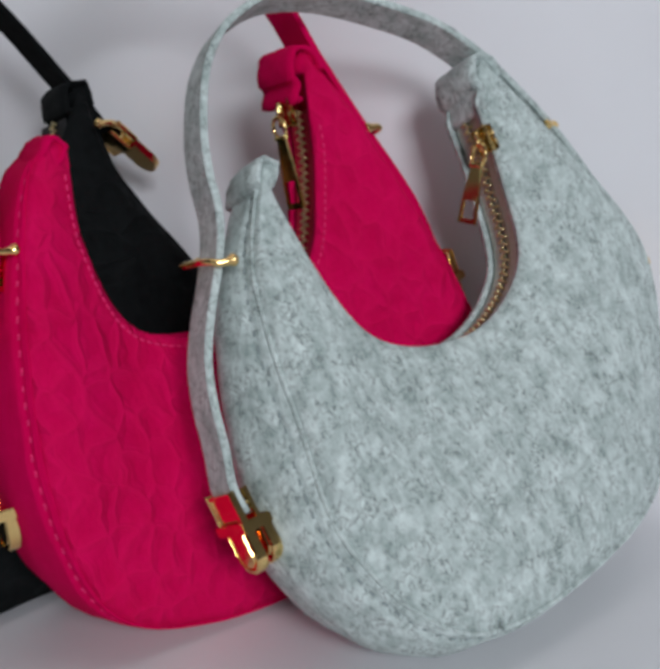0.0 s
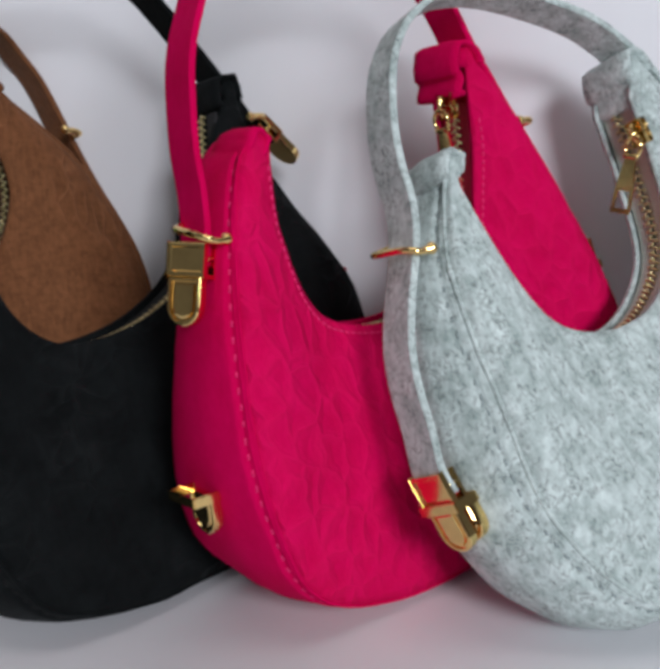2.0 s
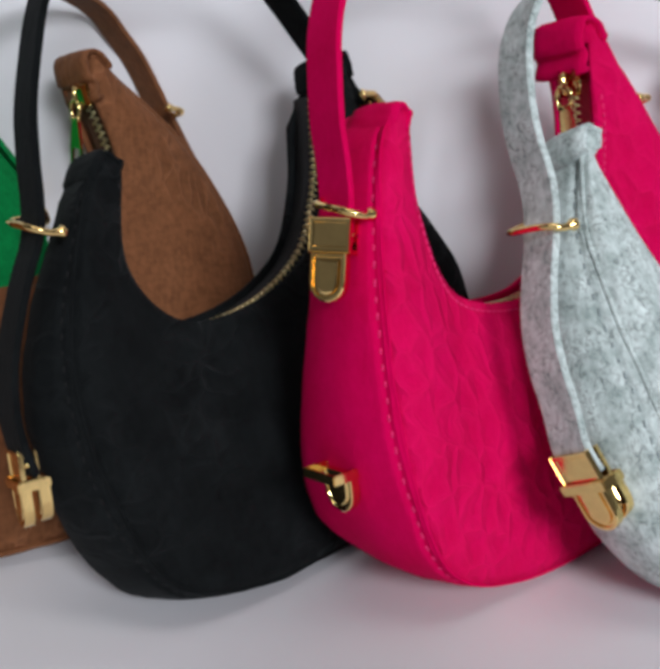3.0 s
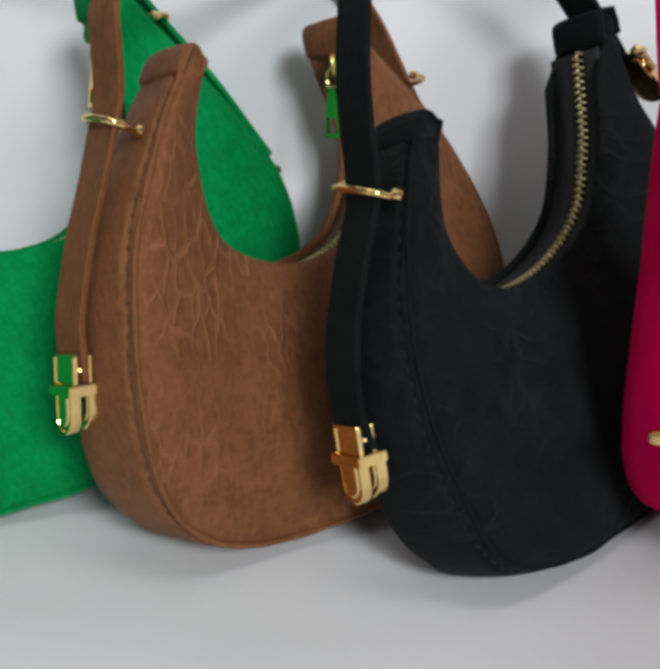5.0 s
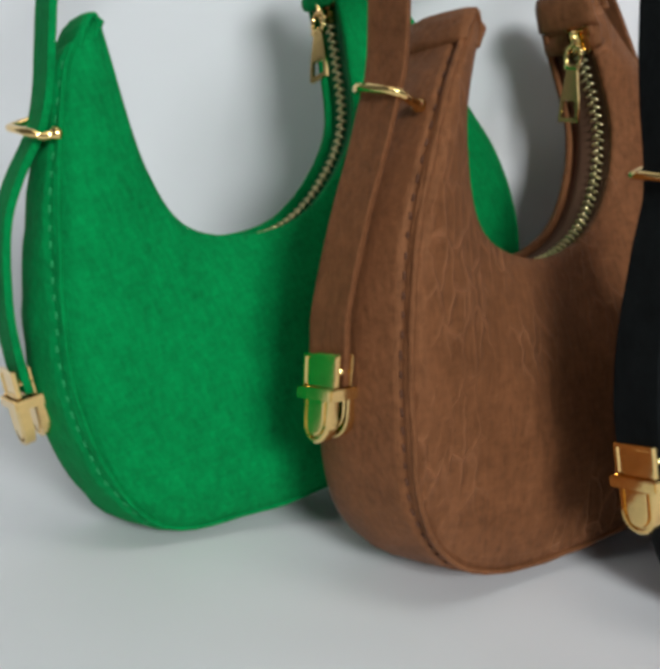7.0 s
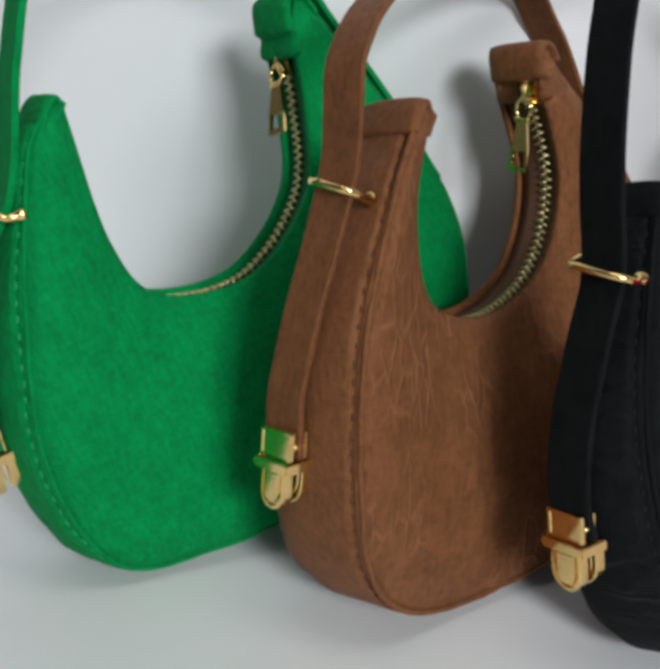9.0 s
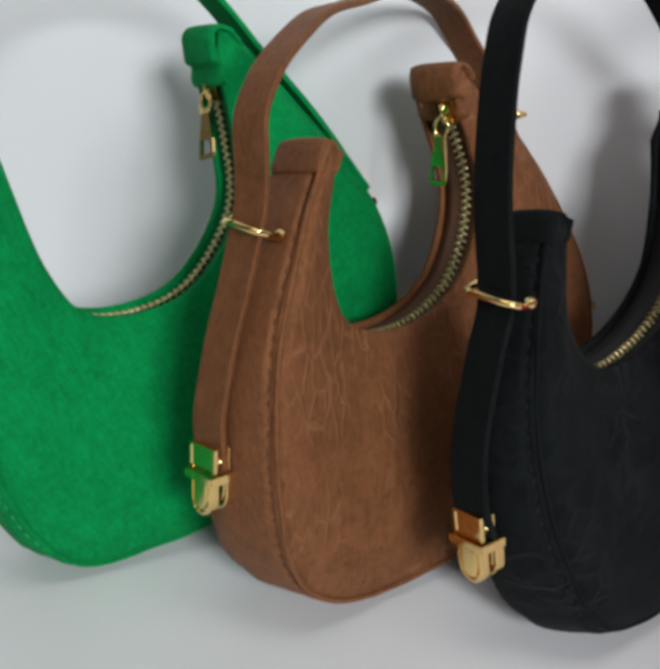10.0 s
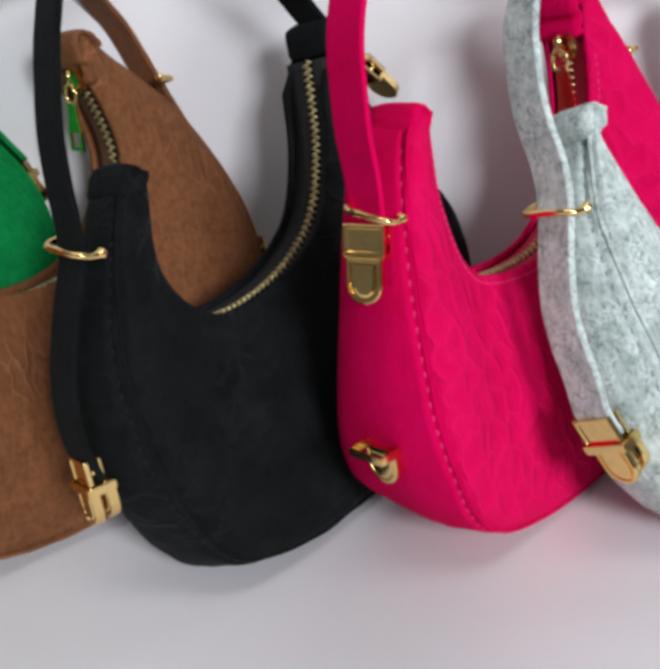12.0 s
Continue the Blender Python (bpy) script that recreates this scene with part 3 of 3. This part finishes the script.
    for r, (s, w) in enumerate(rows):
        for q, a in enumerate((-w, -w + 0.0014, w - 0.0014, w)):
            for k in (0, 1):
                grid[r, q, k] = bm.verts.new(e + u * a + g * (s * long) + f * (0.0008 if k else -0.0008))
    cells = {(r, q) for r in range(4) for q in range(3)} - {(2, 1)}
    for r, q in cells:
        for k in (0, 1):
            bm.faces.new([grid[r, q, k], grid[r, q + 1, k], grid[r + 1, q + 1, k], grid[r + 1, q, k]])
        for dr, dq, a, b in ((-1, 0, (0, 0), (0, 1)), (1, 0, (1, 0), (1, 1)), (0, -1, (0, 0), (1, 0)), (0, 1, (0, 1), (1, 1))):
            if (r + dr, q + dq) not in cells:
                bm.faces.new([grid[r + a[0], q + a[1], 0], grid[r + b[0], q + b[1], 0], grid[r + b[0], q + b[1], 1], grid[r + a[0], q + a[1], 1]])
    part("pull_tab", bm, GOLD, zipper, "gold pull tab with a rectangular window", False)
    return zipper


def bag_strap(bag, points, sway, root):
    """A felt band along points of the xz plane; sway: its middle's y at the lock and at the loop."""
    line = even(spline([(x, 0, z) for x, z in points], 8), 130)
    bm = bmesh.new()
    rows = []
    ring = [(-1.0, -0.75), (-0.985, -0.93), (-0.95, -1), (-0.85, -1), (0.85, -1), (0.95, -1), (0.985, -0.93), (1.0, -0.75), (1.0, 0.75), (0.985, 0.93), (0.95, 1), (0.85, 1), (-0.85, 1), (-0.95, 1), (-0.985, 0.93), (-1.0, 0.75)]
    for k, p in enumerate(line):
        a, b = line[max(0, k - 1)], line[min(len(line) - 1, k + 1)]
        t = (b - a).normalized()
        o = Vector((t.z, 0, -t.x))
        low = max(0.0, min(1.0, (-0.035 - p.z) / 0.075)) if p.x < 0 else 0.0
        mid = sway[1] + (sway[0] - sway[1]) * low + 0.0004 * noise.noise(Vector((k * 0.12, 0, len(bag.key))))
        rows.append([bag.at((p + o * (0.0015 * w)).x, mid + y * (0.0096 if bag.key == "pink" else 0.0087), (p + o * (0.0015 * w)).z) for y, w in ring])
    sheet_of(bm, rows, closed=True, caps=True)
    return part("strap", bm, FELT[bag.key], root)


def staple(bag, foot, far, root):
    """A bent gold wire that holds the strap against the gusset, from its front foot round the strap to the back."""
    (xf, yf, zf), (xo, yo, zo) = foot, far
    s = 1 if xf > 0 else -1
    def rise(f):
        return zf + (zo - zf) * f
    xf, xo = xf + s * 0.0034, xo - s * 0.0010
    pts = [(xf - s * 0.0062, yf + 0.0010, zf), (xf - s * 0.0040, yf, zf), (xf + s * 0.0002, yf + 0.0002, rise(0.08)), (xf + (xo - xf) * 0.55, yf + 0.0010, rise(0.32)), (xf + (xo - xf) * 0.9, yf + 0.0042, rise(0.55)),
           (xo, yf + 0.0095, rise(0.74)), (xo, yo - 0.005, rise(0.92)), (xo - s * 0.0008, yo - 0.001, rise(1.0)), (xo - s * 0.0035, yo + 0.0012, zo), (xo - s * 0.009, yo + 0.0015, zo), (xf - s * 0.007, yo + 0.0015, zo)]
    path = [bag.at(v.x, v.y, v.z) for v in spline(pts, 5)]
    radius = [0.0015 + 0.0012 * math.exp(-((k - 4) / 2.2) ** 2) for k in range(len(path))]
    bm = bmesh.new()
    tube(bm, path, radius, 10)
    return part("strap_ring", bm, GOLD, root, "gold wire strap loop")


def u_plate(bm, base, y, d, o, width, length, thick, rim=0.0):
    """A plate with a round lower end, a chamfered edge and a stepped face: y across, d down, o out."""
    r = width / 2
    line = [(-r, 0), (-r, length - r)] + [(-r * math.cos(a), length - r + r * math.sin(a)) for a in [k * math.pi / 12 for k in range(1, 12)]] + [(r, length - r), (r, 0)]
    back = [bm.verts.new(base + y * a + d * b) for a, b in line]
    front = [bm.verts.new(base + y * a + d * b + o * (thick - 0.0005)) for a, b in line]
    for k in range(len(line)):
        m = (k + 1) % len(line)
        bm.faces.new((back[k], back[m], front[m], front[k]))
    bm.faces.new(back)
    face = bm.faces.new(front)
    bm.normal_update()
    steps = [(0.0005, 0.0005)]
    if rim:
        steps += [(0.0009, 0.0), (0.0003, -rim), (0.0007, 0.0), (0.0004, rim), (0.0008, 0.0002)]
    up = 1 if face.normal.dot(o) > 0 else -1
    for wide, deep in steps:
        bmesh.ops.inset_region(bm, faces=[face], thickness=wide, depth=deep * up, use_even_offset=True)


def clip(bag, base, y, d, o, root):
    """The strap's gold end: a framed clip held by two pins and, below it, the round-ended tongue."""
    lock = new("strap_clip")
    lock.parent = root
    bm = bmesh.new()
    block(bm, base + d * 0.0058 + o * 0.0091, (y, d, o), (0.0174, 0.0124, 0.0020), 0.0004)
    bm.normal_update()
    face = max(bm.faces, key=lambda q: (round(q.normal.dot(o), 3), q.calc_area()))
    for wide, deep in ((0.0011, 0.0), (0.0004, -0.0005)):
        bmesh.ops.inset_region(bm, faces=[face], thickness=wide, depth=deep, use_even_offset=True)
    part("clip_plate", bm, GOLD, lock, "polished gold framed clip plate", False)
    bm = bmesh.new()
    block(bm, base + d * 0.0060 + o * 0.0030, (y, d, o), (0.0172, 0.0124, 0.0011), 0.0003)
    part("clip_back", bm, GOLD, lock, "", False)
    bm = bmesh.new()
    block(bm, base + d * 0.0120 + o * 0.0062, (y, d, o), (0.0172, 0.0012, 0.0066), 0.0003)
    part("clip_floor", bm, GOLD, lock, "", False)
    for s in (-1, 1):
        bm = bmesh.new()
        tube(bm, [base + d * 0.0052 + o * 0.0030 + y * (s * 0.0076), base + d * 0.0052 + o * 0.0086 + y * (s * 0.0076)], 0.0011, 8)
        part("clip_screw", bm, GOLD, lock)
    bm = bmesh.new()
    u_plate(bm, base + d * 0.0126 + o * 0.0066, y, d, o, 0.0150, 0.0184, 0.0040, 0.0010)
    part("tongue", bm, GOLD, lock, "round-ended gold tongue with a stepped face", False)
    return lock


def catch(bag, base, y, d, o, root):
    """The gold half of the lock that stays on the gusset: an upright frame on a round-ended plate."""
    lock = new("lock_catch")
    lock.parent = root
    deep = 0.0042
    rows = []
    for w, h in ((-0.0103, 0.0), (0.0103, 0.0), (0.0103, 0.0130), (-0.0103, 0.0130)):
        sw, sh = (1 if w > 0 else -1) * 0.0013, (1 if h > 0.006 else -1) * 0.0013
        rows.append([base + y * w + o * h, base + y * w + o * h + d * deep, base + y * (w - sw) + o * (h - sh) + d * deep, base + y * (w - sw) + o * (h - sh)])
    bm = bmesh.new()
    vs = [[bm.verts.new(p) for p in row] for row in rows]
    for k in range(4):
        for j in range(4):
            bm.faces.new((vs[k][j], vs[k][(j + 1) % 4], vs[(k + 1) % 4][(j + 1) % 4], vs[(k + 1) % 4][j]))
    bmesh.ops.bevel(bm, geom=list(bm.edges), offset=0.0004, segments=2, affect="EDGES")
    part("catch_frame", bm, GOLD, lock, "gold rectangular catch frame", False)
    bm = bmesh.new()
    u_plate(bm, base + d * 0.0020 + o * 0.0004, y, d, o, 0.0176, 0.0170, 0.0042, 0.0006)
    part("catch_plate", bm, GOLD, lock, "round-ended gold back plate", False)
    return lock


# how far the strap's end is turned on itself
SWING = {"pink": -24.0, "brown": 9.0, "black": 8.0, "grey": -4.0}


def handbag(key, label, strap, sway, rings, locks, pull):
    """rings: front foot and far side of each wire loop; locks: top and foot of each strap clip's face, its y, and where the catch stands if the clip is off it."""
    bag = Bag(key)
    root = tagged(new("handbag"), label, "handbag", "handbags in a row")
    root.matrix_world = bag.matrix
    bag_panel(bag, -1, root, "front_panel", "")
    bag_panel(bag, 1, root, "back_panel", "")
    bag_gusset(bag, root)
    for side in (-1, 1):
        bag_fold(bag, side, root)
    bag_zip(bag, root, pull)
    bag_strap(bag, strap, sway, root)
    for foot, far in rings:
        staple(bag, foot, far, root)
    for (xa, za), (xb, zb), y, apart in locks:
        side = 1 if xa > 0 else -1
        a, c = bag.at(xa, y, za), bag.at(xb, y, zb)
        d = (c - a).normalized()
        across = (bag.at(xa, y + 0.01, za) - bag.at(xa, y, za)).normalized()
        o = across.cross(d).normalized()
        if o.x * side < 0:
            o = -o
        base = a - o * 0.0102
        spin = Matrix.Rotation(radians(SWING.get(key, 0.0)) if side < 0 else 0.0, 3, d)
        clip(bag, base, spin @ across, d, spin @ o, root)
        if apart:
            x, yc, z, turn = apart
            d = Vector((side * -math.sin(radians(turn)), 0, -math.cos(radians(turn))))
            o = Vector((side * math.cos(radians(turn)), 0, -math.sin(radians(turn))))
            catch(bag, bag.at(x, yc, z) - o * 0.0122, across, d, o, root)
        else:
            catch(bag, base + d * 0.0110 - spin @ o * 0.0010, spin @ across, d, spin @ o, root)
    return root


handbag("grey", "mottled light grey felt handbag with gold clasps and cream zip",
        [(-0.1225, -0.1225), (-0.1225, -0.1125), (-0.1185, -0.0984), (-0.115, -0.0827), (-0.1101, -0.0675), (-0.1024, -0.0533), (-0.0931, -0.0395), (-0.0849, -0.0263), (-0.0796, -0.0136), (-0.0764, 0.0001), (-0.0707, 0.0168), (-0.0607, 0.036), (-0.0508, 0.0479), (-0.0396, 0.0558), (-0.022, 0.0605), (-0.002, 0.0575), (0.0183, 0.0482), (0.0452, 0.0321), (0.0600, 0.0190), (0.0740, 0.0020), (0.098, -0.034), (0.120, -0.075), (0.136, -0.102)],
        (-0.001, -0.0065), [((-0.0880, -0.0195, -0.0360), (-0.0975, 0.0020, -0.0290)), ((0.0935, -0.0150, -0.0300), (0.1020, 0.0060, -0.0340))],
        [((-0.1263, -0.1140), (-0.1272, -0.1455), -0.001, None), ((0.141, -0.098), (0.142, -0.129), -0.004, None)],
        ((0.0682, 0.4406, 0.2204), (0.0632, 0.4366, 0.1788)))
handbag("pink", "hot pink felt handbag with light stitching and one clasp open",
        [(-0.0960, -0.0450), (-0.0915, -0.0340), (-0.0881, -0.0178), (-0.0864, -0.0023), (-0.0828, 0.0140), (-0.0780, 0.0290), (-0.070, 0.0432), (-0.052, 0.066), (-0.025, 0.084), (0.010, 0.086), (0.042, 0.070), (0.060, 0.046), (0.0695, 0.026), (0.0765, 0.006), (0.0915, -0.030), (0.108, -0.070), (0.114, -0.102)],
        (0.001, 0.001), [((-0.0885, -0.0146, -0.0372), (-0.0985, 0.0070, -0.0300)), ((0.0885, -0.0150, -0.0300), (0.0970, 0.0060, -0.0340))],
        [((-0.1000, -0.0350), (-0.1120, -0.0645), 0.0015, (-0.1265, 0.0070, -0.1285, -8)), ((0.119, -0.098), (0.122, -0.129), -0.003, None)],
        ((-0.0195, 0.4409, 0.2326), (-0.0138, 0.438, 0.1856)))
handbag("black", "black felt handbag with gold clasps and brass zip, one clasp open",
        [(-0.1235, -0.1230), (-0.1248, -0.1100), (-0.1244, -0.0945), (-0.1195, -0.0750), (-0.1090, -0.0520), (-0.0985, -0.0340), (-0.0940, -0.0200), (-0.0910, -0.0050), (-0.0860, 0.0150), (-0.0780, 0.0340), (-0.0680, 0.0540), (-0.0540, 0.0720), (-0.020, 0.090), (0.020, 0.087), (0.045, 0.067), (0.0605, 0.0460), (0.0735, 0.0235), (0.0855, 0.0020), (0.0925, -0.0150)],
        (0.003, -0.0055), [((-0.0918, -0.0167, -0.0340), (-0.1035, 0.0045, -0.0256)), ((0.0800, -0.0260, -0.0060), (0.0915, -0.0060, -0.0080))],
        [((-0.1276, -0.1125), (-0.1315, -0.1430), 0.0033, None), ((0.0935, -0.0060), (0.1130, -0.0315), -0.0120, (0.1245, -0.003, -0.0930, 4))],
        None)
handbag("brown", "brown creased felt handbag with gold clasps and brass zip",
        [(-0.1100, -0.1340), (-0.1105, -0.1240), (-0.1117, -0.1100), (-0.1100, -0.0930), (-0.1065, -0.0740), (-0.1028, -0.0600), (-0.0990, -0.0440), (-0.0955, -0.0280), (-0.0965, -0.0120), (-0.0975, -0.0005), (-0.0950, 0.0070), (-0.0850, 0.0190), (-0.0685, 0.0296), (-0.0455, 0.0398), (-0.0175, 0.0450), (0.015, 0.0515), (0.045, 0.0535), (0.070, 0.0470), (0.083, 0.0345), (0.095, 0.0180), (0.1130, -0.025), (0.133, -0.070), (0.137, -0.104)],
        (0.008, 0.002), [((-0.0890, -0.0084, -0.0424), (-0.1030, 0.0115, -0.0358)), ((0.0960, -0.0180, -0.0060), (0.1080, 0.0060, -0.0080))],
        [((-0.1149, -0.1240), (-0.1135, -0.1565), 0.0078, None), ((0.143, -0.100), (0.142, -0.131), 0.0, None)],
        ((-0.2520, 0.4870, 0.2277), (-0.2535, 0.4860, 0.1880)))
handbag("green", "bright green felt handbag with gold clasps and brass zip",
        [(-0.1215, -0.1180), (-0.1205, -0.1060), (-0.117, -0.085), (-0.1080, -0.0590), (-0.0978, -0.0444), (-0.0842, -0.0309), (-0.0760, -0.0180), (-0.0690, -0.0030), (-0.0600, 0.0155), (-0.0430, 0.0421), (-0.020, 0.060), (0.012, 0.064), (0.042, 0.052), (0.064, 0.032), (0.0775, 0.010), (0.0890, -0.018), (0.105, -0.055), (0.119, -0.102)],
        (0.003, -0.002), [((-0.0830, -0.0155, -0.0340), (-0.0920, 0.0060, -0.0270)), ((0.0850, -0.0150, -0.0200), (0.0945, 0.0060, -0.0240))],
        [((-0.1255, -0.1080), (-0.1290, -0.1390), 0.003, None), ((0.1205, -0.098), (0.1230, -0.129), 0.003, None)],
        ((-0.3619, 0.4785, 0.2415), (-0.363, 0.4629, 0.2064)))
